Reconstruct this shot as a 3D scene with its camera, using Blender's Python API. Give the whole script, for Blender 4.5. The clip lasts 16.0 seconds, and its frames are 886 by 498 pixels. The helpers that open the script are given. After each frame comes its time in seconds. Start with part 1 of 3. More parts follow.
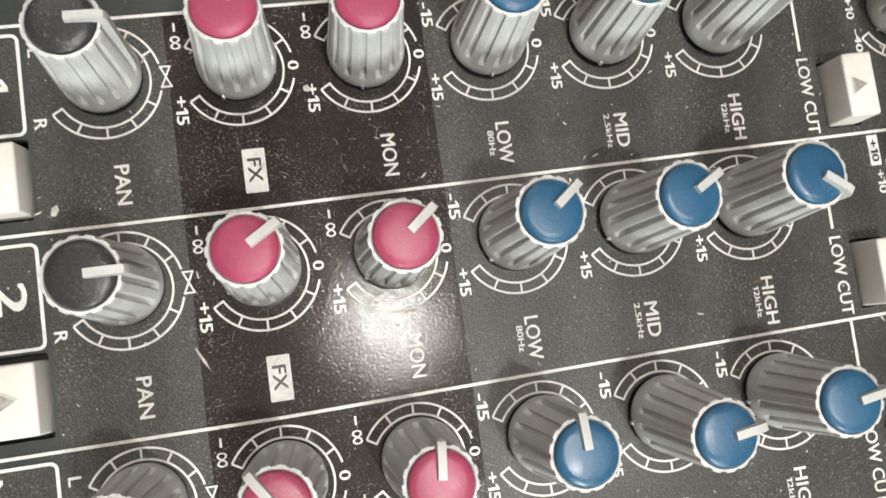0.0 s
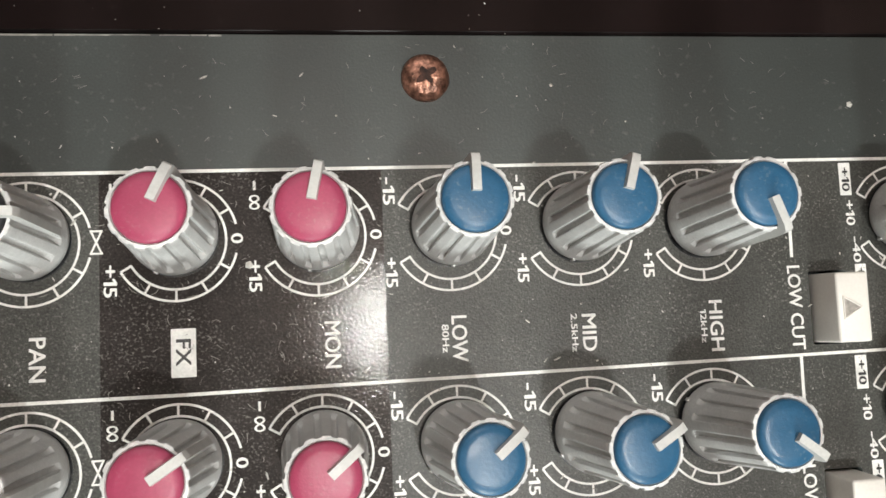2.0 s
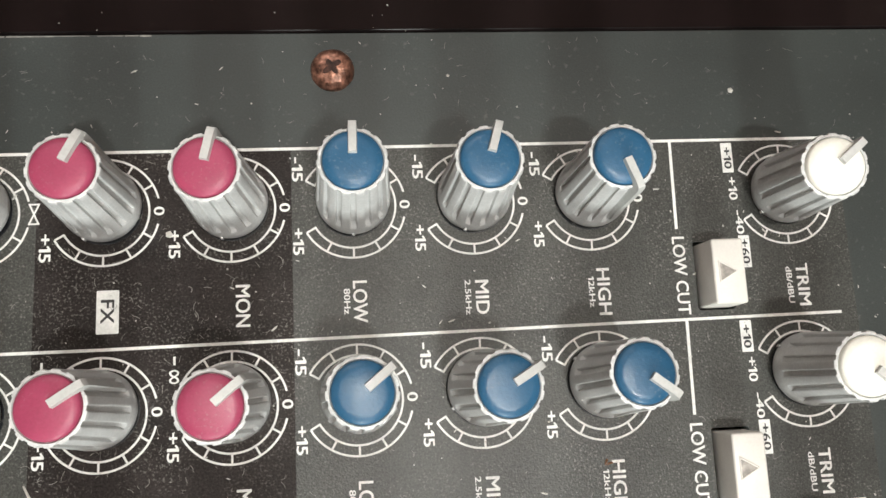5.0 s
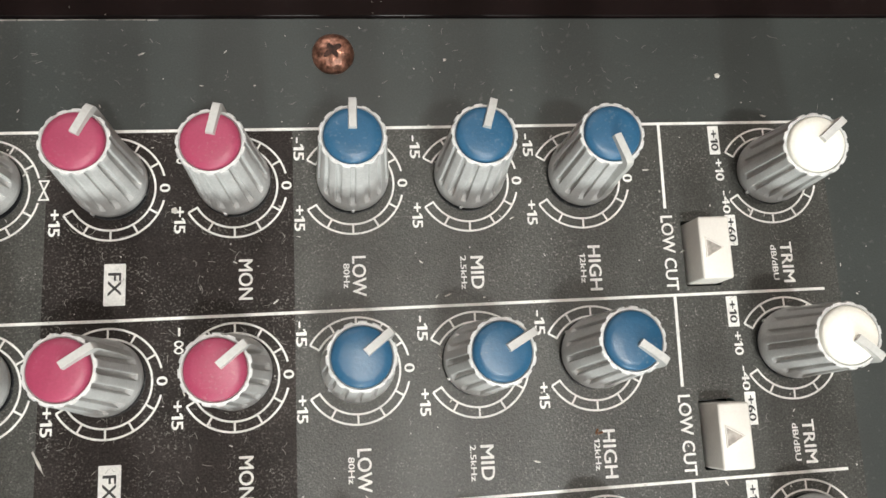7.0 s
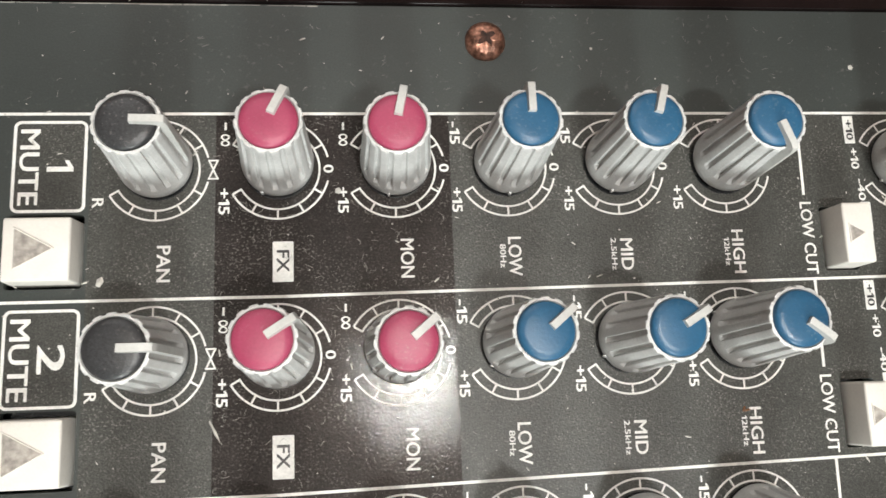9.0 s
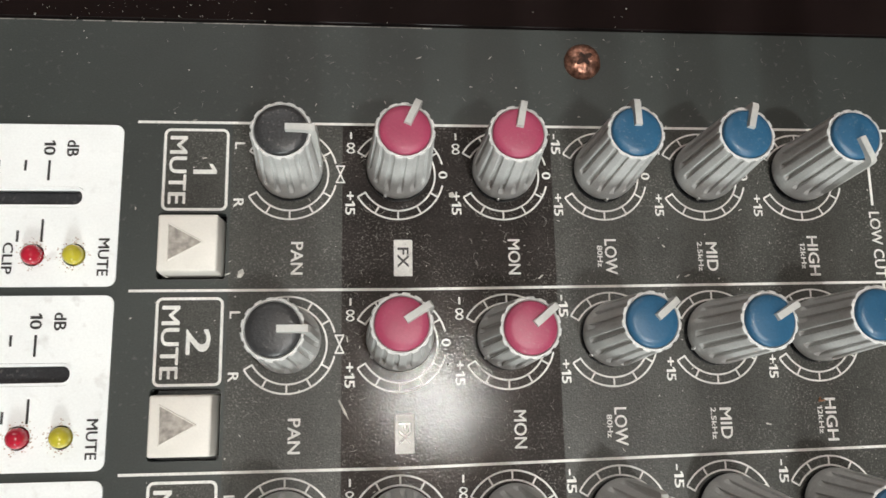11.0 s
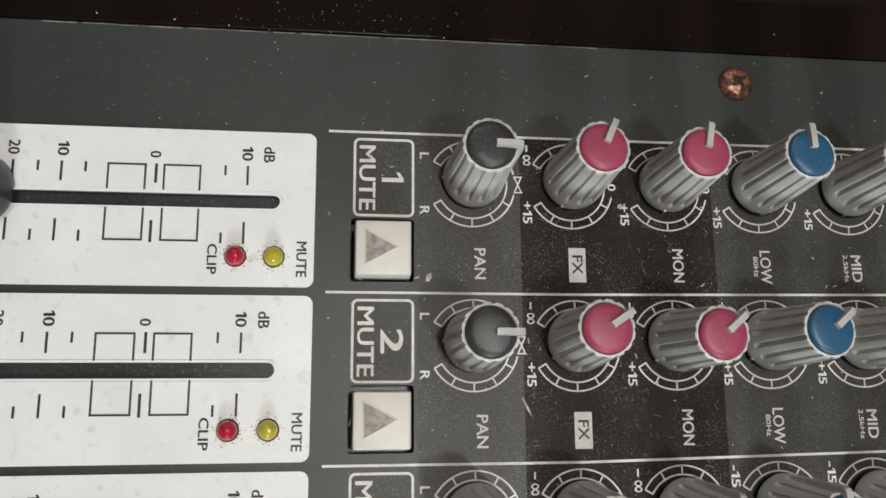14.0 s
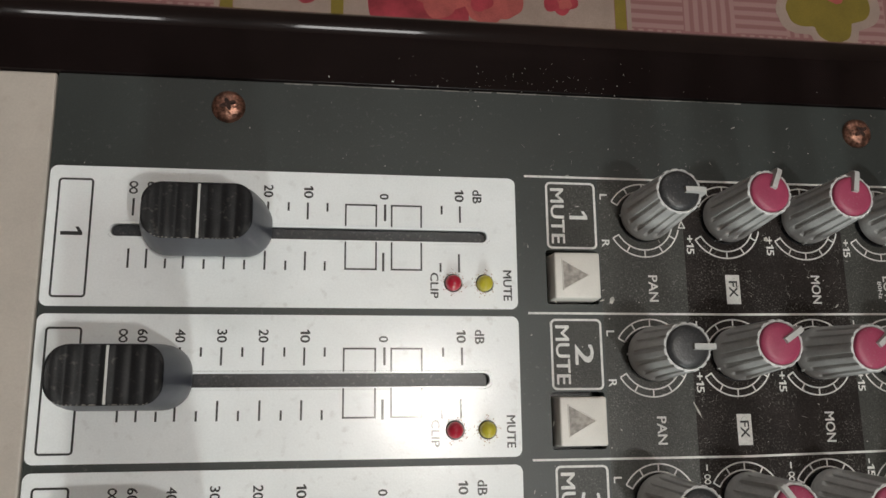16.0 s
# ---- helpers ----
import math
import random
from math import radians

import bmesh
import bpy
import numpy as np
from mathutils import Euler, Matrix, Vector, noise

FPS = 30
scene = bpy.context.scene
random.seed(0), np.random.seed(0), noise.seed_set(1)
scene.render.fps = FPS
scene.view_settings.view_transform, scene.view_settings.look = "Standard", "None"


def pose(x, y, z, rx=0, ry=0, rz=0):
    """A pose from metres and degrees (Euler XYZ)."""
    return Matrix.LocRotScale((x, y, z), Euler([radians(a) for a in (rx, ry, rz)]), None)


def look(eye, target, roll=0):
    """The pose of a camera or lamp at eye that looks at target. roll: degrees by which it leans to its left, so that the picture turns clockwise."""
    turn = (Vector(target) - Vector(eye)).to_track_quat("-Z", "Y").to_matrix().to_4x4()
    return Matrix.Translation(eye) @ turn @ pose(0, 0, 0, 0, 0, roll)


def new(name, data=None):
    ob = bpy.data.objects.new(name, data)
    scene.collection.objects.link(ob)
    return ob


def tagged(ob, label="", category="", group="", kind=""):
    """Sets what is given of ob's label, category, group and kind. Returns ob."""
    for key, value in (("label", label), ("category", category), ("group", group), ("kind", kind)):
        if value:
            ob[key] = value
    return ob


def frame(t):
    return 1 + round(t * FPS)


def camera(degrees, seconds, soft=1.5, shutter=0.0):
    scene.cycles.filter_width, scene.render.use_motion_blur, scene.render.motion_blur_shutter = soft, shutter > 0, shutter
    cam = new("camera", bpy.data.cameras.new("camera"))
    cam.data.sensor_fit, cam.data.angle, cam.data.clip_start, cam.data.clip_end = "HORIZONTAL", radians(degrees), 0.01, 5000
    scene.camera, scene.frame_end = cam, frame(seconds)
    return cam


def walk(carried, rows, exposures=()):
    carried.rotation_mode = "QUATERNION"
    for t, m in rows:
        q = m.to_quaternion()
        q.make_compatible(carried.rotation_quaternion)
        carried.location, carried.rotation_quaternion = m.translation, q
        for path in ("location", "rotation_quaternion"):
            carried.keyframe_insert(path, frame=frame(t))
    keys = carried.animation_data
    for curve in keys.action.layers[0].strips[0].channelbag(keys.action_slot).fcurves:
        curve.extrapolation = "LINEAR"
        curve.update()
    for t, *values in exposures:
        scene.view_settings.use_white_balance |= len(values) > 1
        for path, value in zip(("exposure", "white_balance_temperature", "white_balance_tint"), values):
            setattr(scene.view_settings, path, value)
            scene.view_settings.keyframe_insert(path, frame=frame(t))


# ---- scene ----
U = 0.01                 # one drawing unit is a centimetre
DECK = 0.81              # height of the console's deck
cam = camera(57.92, 16.0, soft=1.5, shutter=0.25)
ROWS = [
    (0.0, 4.733, -4.325, 10.105, 6.31, -7.62, -8.06),
    (0.5, 4.598, -4.031, 10.739, 8.29, -7.57, -6.56),
    (1.0, 5.021, -3.297, 10.696, 9.40, -7.23, -4.90),
    (1.5, 5.437, -2.606, 10.118, 7.21, -7.94, -3.34),
    (2.0, 5.723, -1.841, 9.624, 5.21, -7.80, -2.58),
    (2.5, 6.717, -2.100, 9.629, 5.00, -6.21, -2.67),
    (3.0, 7.546, -3.013, 10.101, 7.89, -4.93, -3.42),
    (3.2, 7.484, -3.112, 10.367, 8.33, -4.89, -3.27),
    (5.5, 7.357, -3.336, 10.590, 9.94, -5.01, -2.70),
    (6.0, 7.511, -3.596, 10.587, 9.93, -5.14, -2.61),
    (6.5, 7.459, -3.664, 10.690, 10.17, -5.24, -2.65),
    (7.0, 7.310, -3.733, 10.873, 10.46, -5.23, -2.68),
    (7.5, 6.739, -3.864, 10.812, 10.62, -5.35, -2.72),
    (8.0, 6.229, -3.874, 10.926, 10.63, -4.89, -2.25),
    (8.5, 5.655, -3.927, 10.911, 10.35, -5.29, -2.24),
    (9.0, 5.062, -3.947, 10.982, 10.29, -5.62, -2.10),
    (9.2, 4.633, -3.880, 10.893, 9.85, -6.92, -2.28),
    (11.3, 2.995, -4.381, 12.177, 11.36, -4.95, -0.64),
    (11.5, 2.516, -4.375, 12.294, 11.13, -5.61, -0.47),
    (12.0, 2.165, -4.367, 12.345, 11.06, -5.44, -0.85),
    (12.5, 1.536, -4.215, 12.442, 11.16, -5.77, -0.17),
    (13.0, 1.278, -4.294, 12.481, 10.98, -6.20, -0.23),
    (13.5, 0.701, -4.302, 12.590, 10.83, -6.77, 0.06),
    (14.0, 0.267, -4.276, 12.371, 10.87, -7.13, -0.35),
    (14.5, -0.745, -4.396, 12.676, 11.40, -7.30, -0.69),
    (15.0, -2.215, -4.335, 13.334, 12.41, -7.67, -0.71),
    (15.5, -3.232, -4.391, 13.746, 11.97, -7.86, -0.09),
    (16.0, -3.536, -4.376, 14.197, 11.68, -7.82, -0.57),
]
walk(cam, [(t, pose(U * x, U * y, DECK + U * z, rx, ry, rz)) for t, x, y, z, rx, ry, rz in ROWS],
     exposures=[(0.0, 0.02), (3.2, 0.04), (7.0, -0.02), (9.2, 0.10), (11.3, -0.42), (13.0, -0.66), (14.5, -0.82), (16.0, -1.04)])

# ---------------------------------------------------------------- light
world = bpy.data.worlds.new("room_air")
scene.world = world
world.use_nodes = True
world.node_tree.nodes["Background"].inputs[0].default_value = (1.0, 0.93, 0.85, 1)
world.node_tree.nodes["Background"].inputs[1].default_value = 0.02


def lamp(name, kind, watts, colour, m, size=0.1, size_y=0.0):
    data = bpy.data.lights.new(name, kind)
    data.energy, data.color = watts, colour
    if kind == "AREA":
        data.shape, data.size, data.size_y = ("RECTANGLE", size, size_y) if size_y else ("DISK", size, 0)
    else:
        data.shadow_soft_size = size
    ob = new(name, data)
    ob.matrix_world = m
    return ob


# two bulbs added in place of a torch beside the camera (glint, knob shadows),
# a low wide lamp on the wall before the desk, and two short lamps on the wall behind
lamp("torch_glint_light", "POINT", 34, (0.99, 0.985, 0.925), pose(0.158, -0.026, DECK + 1.50), 0.026)
lamp("torch_shadow_light", "POINT", 9.8, (0.99, 0.995, 0.965), pose(0.185, -0.255, DECK + 0.62), 0.014)
lamp("low_wall_light", "AREA", 22, (0.94, 1.0, 0.965), look((0.10, -1.50, DECK + 0.66), (0.03, 0.0, DECK)), 0.16, 0.30)
for x in (-0.41, 0.0):
    lamp("wall_lamp_light", "AREA", 1.5, (1.0, 0.98, 0.96), look((x, 0.86, DECK + 0.85), (x, 0.0, DECK)), 0.20, 0.15)


# ---------------------------------------------------------------- materials
def material(name, colour, rough=0.5, metal=0.0, grain=0.0, grain_scale=3000, blotch=0.0, blotch_scale=120,
             bump=0.0, bump_scale=3000, dust=0.0, dust_scale=900, dust_colour=(0.42, 0.40, 0.36), spec=0.5, vary=0.0,
             coat=0.0, rough_vary=0.0, dust_from=0.60, coat_rough=0.03, coat_bump=0.0):
    m = bpy.data.materials.new(name)
    m.use_nodes = True
    nt = m.node_tree
    bsdf = nt.nodes["Principled BSDF"]
    bsdf.inputs["Roughness"].default_value = rough
    bsdf.inputs["Metallic"].default_value = metal
    bsdf.inputs["Specular IOR Level"].default_value = spec
    bsdf.inputs["Coat Weight"].default_value = coat
    bsdf.inputs["Coat Roughness"].default_value = coat_rough
    geo = nt.nodes.new("ShaderNodeNewGeometry")

    def noise_node(scale, detail=3.0):
        n = nt.nodes.new("ShaderNodeTexNoise")
        n.inputs["Scale"].default_value, n.inputs["Detail"].default_value = scale, detail
        nt.links.new(geo.outputs["Position"], n.inputs["Vector"])
        return n.outputs["Fac"]

    def ramp(value, a, b, lo, hi):
        r = nt.nodes.new("ShaderNodeMapRange")
        for key, v in (("From Min", a), ("From Max", b), ("To Min", lo), ("To Max", hi)):
            r.inputs[key].default_value = v
        nt.links.new(value, r.inputs["Value"])
        return r.outputs["Result"]

    def mix(fac, a, b, how="MIX"):
        n = nt.nodes.new("ShaderNodeMix")
        n.data_type, n.blend_type = "RGBA", how
        for key, v in ((0, fac), (6, a), (7, b)):
            if hasattr(v, "links"):
                nt.links.new(v, n.inputs[key])
            else:
                n.inputs[key].default_value = v if key == 0 else (*v, 1)
        return n.outputs[2]

    col = mix(0.0, colour, colour)
    if grain:
        g = ramp(noise_node(grain_scale), 0.3, 0.7, 1 - grain, 1 + grain)
        col = mix(1.0, col, g, "MULTIPLY")
    if blotch:
        g = ramp(noise_node(blotch_scale, 5), 0.3, 0.7, 1 - blotch, 1 + blotch)
        col = mix(1.0, col, g, "MULTIPLY")
    if vary:
        info = nt.nodes.new("ShaderNodeObjectInfo")
        col = mix(1.0, col, ramp(info.outputs["Random"], 0, 1, 1 - vary, 1 + vary), "MULTIPLY")
    if dust:
        fine = ramp(noise_node(dust_scale, 6), dust_from, dust_from + 0.14, 0, 1)
        area = ramp(noise_node(dust_scale * 0.06, 3), 0.38, 0.66, 0.1, 1)
        both = nt.nodes.new("ShaderNodeMath")
        both.operation = "MULTIPLY"
        nt.links.new(fine, both.inputs[0])
        nt.links.new(area, both.inputs[1])
        amount = nt.nodes.new("ShaderNodeMath")
        amount.operation = "MULTIPLY"
        nt.links.new(both.outputs[0], amount.inputs[0])
        amount.inputs[1].default_value = dust
        col = mix(amount.outputs[0], col, dust_colour)
    nt.links.new(col, bsdf.inputs["Base Color"])
    if rough_vary:
        nt.links.new(ramp(noise_node(blotch_scale * 2, 5), 0.3, 0.7, rough - rough_vary, rough + rough_vary),
                     bsdf.inputs["Roughness"])
    for strength, socket in ((bump, "Normal"), (coat_bump, "Coat Normal")):
        if strength:
            b = nt.nodes.new("ShaderNodeBump")
            b.inputs["Strength"].default_value, b.inputs["Distance"].default_value = strength, 0.0002
            nt.links.new(noise_node(bump_scale, 2), b.inputs["Height"])
            nt.links.new(b.outputs["Normal"], bsdf.inputs[socket])
    return m


PAINT = material("deck_paint", (0.0305, 0.0362, 0.0338), 0.42, grain=0.16, grain_scale=4200, blotch=0.16, blotch_scale=60, bump=0.12, dust=0.17, dust_scale=1100)
# the films' fine pale specks are dust and also painted sparkle of the grain
ZONE_BLACK = material("black_film", (0.027, 0.0225, 0.021), 0.34, spec=0.05, coat=0.26, coat_rough=0.08, coat_bump=0.10, grain=0.35, grain_scale=4200, blotch=0.25, bump=0.24, bump_scale=3000, dust=0.62, dust_scale=3200, dust_colour=(0.22, 0.21, 0.19), dust_from=0.54)
ZONE_GREY = material("grey_film", (0.0485, 0.0485, 0.0435), 0.37, spec=0.28, grain=0.40, grain_scale=4200, blotch=0.16, bump=0.30, bump_scale=3600, dust=0.62, dust_scale=3200, dust_colour=(0.26, 0.25, 0.23), dust_from=0.55)
PRINT = material("white_print", (0.69, 0.68, 0.65), 0.5, grain=0.10, blotch=0.12, blotch_scale=400, dust=0.55, dust_scale=1700, dust_colour=(0.16, 0.14, 0.12), dust_from=0.62)
PRINT_DARK = material("dark_print", (0.022, 0.022, 0.022), 0.4, grain=0.2, coat=0.6, coat_rough=0.14, coat_bump=0.10, bump_scale=2600)
PLATE = material("white_plate", (0.85, 0.87, 0.87), 0.30, spec=0.3, coat=0.6, coat_rough=0.14, coat_bump=0.10, blotch=0.04, blotch_scale=90, grain=0.03, bump=0.10, bump_scale=2600, dust=0.25, dust_scale=500, dust_colour=(0.25, 0.2, 0.17))
BEIGE = material("beige_paint", (0.47, 0.42, 0.37), 0.45, grain=0.04, blotch=0.06, dust=0.2, dust_scale=400, dust_colour=(0.3, 0.2, 0.15))
GLOSS_BLACK = material("gloss_black", (0.008, 0.005, 0.005), 0.22, spec=0.12, grain=0.2, blotch=0.2, dust=0.015, dust_scale=1500, coat=1.0, coat_rough=0.06)
SLOT_BLACK = material("slot_black", (0.012, 0.013, 0.015), 0.34, grain=0.3, dust=0.35, dust_scale=800)
RAIL = material("dusty_rail", (0.030, 0.031, 0.035), 0.34, grain=0.3, blotch=0.3, blotch_scale=150, dust=0.25, dust_scale=1600, dust_from=0.56)
KNOB_GREY = material("knob_grey", (0.59, 0.59, 0.58), 0.30, grain=0.08, blotch=0.07, blotch_scale=300, vary=0.04, dust=0.10, dust_scale=900)
KNOB_RIM = material("worn_rim", (0.58, 0.58, 0.57), 0.45, grain=0.1, blotch=0.15, blotch_scale=500)
POINTER = material("pointer_white", (0.52, 0.52, 0.50), 0.42, grain=0.05, blotch=0.08, blotch_scale=500)
PINK = material("pink_cap", (0.345, 0.050, 0.105), 0.42, grain=0.06, blotch=0.07, blotch_scale=250, bump=0.14, bump_scale=2600, dust=0.24, dust_scale=2200, dust_from=0.57, rough_vary=0.08)
BLUE = material("blue_cap", (0.022, 0.098, 0.190), 0.36, grain=0.06, blotch=0.08, blotch_scale=250, bump=0.14, bump_scale=2600, dust=0.24, dust_scale=2200, dust_from=0.57, rough_vary=0.08)
BLACK_CAP = material("black_cap", (0.034, 0.035, 0.037), 0.36, grain=0.3, bump=0.26, bump_scale=2600, dust=0.38, dust_scale=2600, dust_from=0.58)
WHITE_CAP = material("white_cap", (0.84, 0.82, 0.74), 0.40, grain=0.04, blotch=0.05, dust=0.6, dust_scale=650, dust_colour=(0.30, 0.19, 0.11), dust_from=0.66)
BUTTON = material("button_ivory", (0.70, 0.67, 0.62), 0.42, grain=0.03, blotch=0.05, blotch_scale=220, dust=0.10, dust_colour=(0.2, 0.15, 0.1))
BUTTON_MARK = material("grey_mark", (0.33, 0.30, 0.27), 0.55, grain=0.25, grain_scale=1200, blotch=0.2, blotch_scale=600)
FADER = material("fader_black", (0.013, 0.013, 0.014), 0.48, spec=0.25, grain=0.25, blotch=0.2, blotch_scale=300, dust=0.18, dust_scale=900)
FADER_SIDE = material("fader_side", (0.030, 0.034, 0.048), 0.36, spec=0.4, grain=0.15, blotch=0.12, blotch_scale=200, dust=0.12)
RUST = material("rusty_copper", (0.27, 0.135, 0.095), 0.36, 0.7, grain=0.6, grain_scale=1800, blotch=0.65, blotch_scale=650, bump=1.0, bump_scale=1300)
DARK_RUST = material("dark_rust", (0.040, 0.017, 0.011), 0.8, grain=0.6, grain_scale=1500, blotch=0.5, blotch_scale=700, bump=0.8, bump_scale=1500)
RED_LED = material("red_led", (0.40, 0.016, 0.036), 0.12, coat=0.5, blotch=0.1)
YELLOW_LED = material("yellow_led", (0.46, 0.40, 0.035), 0.14, coat=0.5, blotch=0.1)
GRIME = material("grime", (0.42, 0.30, 0.24), 0.7, grain=0.3, grain_scale=1500)
LINT_GLINT = material("lint_glint_grey", (0.24, 0.23, 0.21), 0.8, grain=0.3, grain_scale=900)
CHIP = material("orange_chip", (0.30, 0.15, 0.08), 0.7, grain=0.3, grain_scale=900)
SPECK = material("pale_dust", (0.48, 0.46, 0.42), 0.8, grain=0.3, grain_scale=900)
# dimness of the room is put into the wall colour, for dark reflections
WALL = material("dim_room_wall", (0.15, 0.10, 0.08), 0.8, blotch=0.15, blotch_scale=3)
FLOOR = material("floor_tile", (0.14, 0.12, 0.10), 0.5, blotch=0.1, blotch_scale=4)
WOOD = material("table_wood", (0.20, 0.11, 0.06), 0.5, grain=0.2, grain_scale=200, blotch=0.2, blotch_scale=12)
ROSE = material("rose_print", (0.38, 0.042, 0.06), 0.85, grain=0.12, blotch=0.35, blotch_scale=140)
PALE_ROSE = material("pale_rose_print", (0.42, 0.095, 0.085), 0.85, grain=0.12, blotch=0.25, blotch_scale=160)
OLIVE = material("olive_print", (0.215, 0.16, 0.022), 0.85, grain=0.12, blotch=0.12, blotch_scale=140)
CREAM = material("cream_print", (0.37, 0.28, 0.235), 0.85, grain=0.1, blotch=0.1)


def cloth_material():
    """Pink cotton with a printed basket weave."""
    m = material("pink_cloth", (0.62, 0.36, 0.33), 0.9)
    nt = m.node_tree
    bsdf = nt.nodes["Principled BSDF"]
    geo = nt.nodes.new("ShaderNodeNewGeometry")

    def tex(kind, **values):
        n = nt.nodes.new(kind)
        for key, v in values.items():
            n.inputs[key].default_value = v
        nt.links.new(geo.outputs["Position"], n.inputs["Vector"])
        return n

    check = tex("ShaderNodeTexChecker", Scale=62.0)
    waves = []
    for axis in ("X", "Y"):
        w = tex("ShaderNodeTexWave", Scale=110.0, Distortion=0.6)
        w.bands_direction = axis
        waves.append(w.outputs["Fac"])
    pick = nt.nodes.new("ShaderNodeMix")
    nt.links.new(check.outputs["Fac"], pick.inputs[0])
    nt.links.new(waves[0], pick.inputs[2])
    nt.links.new(waves[1], pick.inputs[3])
    line = nt.nodes.new("ShaderNodeMapRange")
    line.inputs["From Min"].default_value, line.inputs["From Max"].default_value = 0.35, 0.75
    nt.links.new(pick.outputs[0], line.inputs["Value"])
    col = nt.nodes.new("ShaderNodeMix")
    col.data_type = "RGBA"
    col.inputs[6].default_value, col.inputs[7].default_value = (0.38, 0.225, 0.21, 1), (0.285, 0.135, 0.132, 1)
    nt.links.new(line.outputs["Result"], col.inputs[0])
    nt.links.new(col.outputs[2], bsdf.inputs["Base Color"])
    weave = tex("ShaderNodeTexNoise", Scale=2500.0)
    b = nt.nodes.new("ShaderNodeBump")
    b.inputs["Strength"].default_value, b.inputs["Distance"].default_value = 0.4, 0.0003
    nt.links.new(weave.outputs["Fac"], b.inputs["Height"])
    nt.links.new(b.outputs["Normal"], bsdf.inputs["Normal"])
    return m


CLOTH = cloth_material()


# ---------------------------------------------------------------- mesh helpers (all in centimetres)
def finish(bm, name, mat, smooth=None):
    bmesh.ops.recalc_face_normals(bm, faces=bm.faces)
    bm.transform(Matrix.Scale(U, 4))
    me = bpy.data.meshes.new(name)
    if smooth is not None:
        for f in bm.faces:
            f.smooth = True
        for e in bm.edges:
            e.smooth = len(e.link_faces) == 2 and e.calc_face_angle(3.0) < radians(smooth)
    bm.to_mesh(me)
    bm.free()
    me.materials.append(mat)
    return me


def put(name, mesh, parent, x=0, y=0, z=0, turn=0, label="", scale=(1, 1, 1)):
    """One mesh object under a thing or a part."""
    ob = new(name, mesh)
    ob.parent = parent
    ob.matrix_basis = pose(U * x, U * y, U * z, 0, 0, turn) @ Matrix.Diagonal((*scale, 1))
    return tagged(ob, label)


def part(name, bm, mat, parent, label="", smooth=None):
    return put(name, finish(bm, name, mat, smooth), parent, label=label)


def block(x0, y0, z0, x1, y1, z1, bevel=0.0, bm=None, segments=2):
    own = bmesh.new()
    bmesh.ops.create_cube(own, size=1)
    own.transform(Matrix.Translation(((x0 + x1) / 2, (y0 + y1) / 2, (z0 + z1) / 2)) @ Matrix.Diagonal((x1 - x0, y1 - y0, z1 - z0, 1)))
    if bevel:
        bmesh.ops.bevel(own, geom=own.edges[:], offset=bevel, segments=segments, profile=0.5, affect="EDGES")
    if bm is None:
        return own
    me = bpy.data.meshes.new("scrap")
    own.to_mesh(me)
    own.free()
    bm.from_mesh(me)
    bpy.data.meshes.remove(me)
    return bm


def rounded(x0, y0, x1, y1, r, n=6):
    """Outline of a rectangle with round corners."""
    pts = []
    for cx, cy, a in ((x1 - r, y1 - r, 0), (x0 + r, y1 - r, 90), (x0 + r, y0 + r, 180), (x1 - r, y0 + r, 270)):
        for i in range(n + 1):
            w = radians(a + 90 * i / n)
            pts.append((cx + r * math.cos(w), cy + r * math.sin(w)))
    return pts


def circle(x, y, r, n=32):
    return [(x + r * math.cos(2 * math.pi * i / n), y + r * math.sin(2 * math.pi * i / n)) for i in range(n)]


def from_curve(name, data, mat):
    ob = new(name, data)
    graph = bpy.context.evaluated_depsgraph_get()
    me = bpy.data.meshes.new_from_object(ob.evaluated_get(graph))
    bpy.data.objects.remove(ob)
    bpy.data.curves.remove(data)
    me.name = name
    me.materials.clear()
    me.materials.append(mat)
    return me


def sheet(name, loops, z0, z1, mat):
    """A flat sheet between two heights; loops inside the first one are openings."""
    data = bpy.data.curves.new(name, "CURVE")
    data.dimensions, data.fill_mode, data.extrude = "2D", "BOTH", U * (z1 - z0) / 2
    for pts in loops:
        s = data.splines.new("POLY")
        s.points.add(len(pts) - 1)
        for p, (x, y) in zip(s.points, pts):
            p.co = (U * x, U * y, 0, 1)
        s.use_cyclic_u = True
    me = from_curve(name, data, mat)
    bm = bmesh.new()
    bm.from_mesh(me)
    bmesh.ops.remove_doubles(bm, verts=bm.verts, dist=1e-7)
    bm.to_mesh(me)
    bm.free()
    me.transform(Matrix.Translation((0, 0, U * (z0 + z1) / 2)))
    return me


WORDS = {}


def spelled(text, mat):
    """A word set letter by letter, with a flagged figure one."""
    bm, pen, tall = bmesh.new(), 0.0, 0.0
    for ch in "8" + text:
        if ch == "1":
            w = 0.36 * tall
            pts = ((0.55, 0), (0.98, 0), (0.98, 1), (0.62, 1), (0.0, 0.82), (0.0, 0.66), (0.55, 0.80))
            bm.faces.new([bm.verts.new((pen + w * x, tall * y, 0)) for x, y in pts])
            pen += w + 0.13 * tall
            continue
        data = bpy.data.curves.new("letter", "FONT")
        data.body, data.resolution_u = ch, 3
        me = from_curve("letter", data, mat)
        xs, ys = [v.co.x for v in me.vertices], [v.co.y for v in me.vertices]
        if not tall:
            tall = max(ys)
        else:
            me.transform(Matrix.Translation((pen - min(xs), 0, 0)))
            bm.from_mesh(me)
            pen += max(xs) - min(xs) + 0.13 * tall
        bpy.data.meshes.remove(me)
    me = bpy.data.meshes.new("lettering")
    bm.to_mesh(me)
    bm.free()
    me.materials.append(mat)
    return me


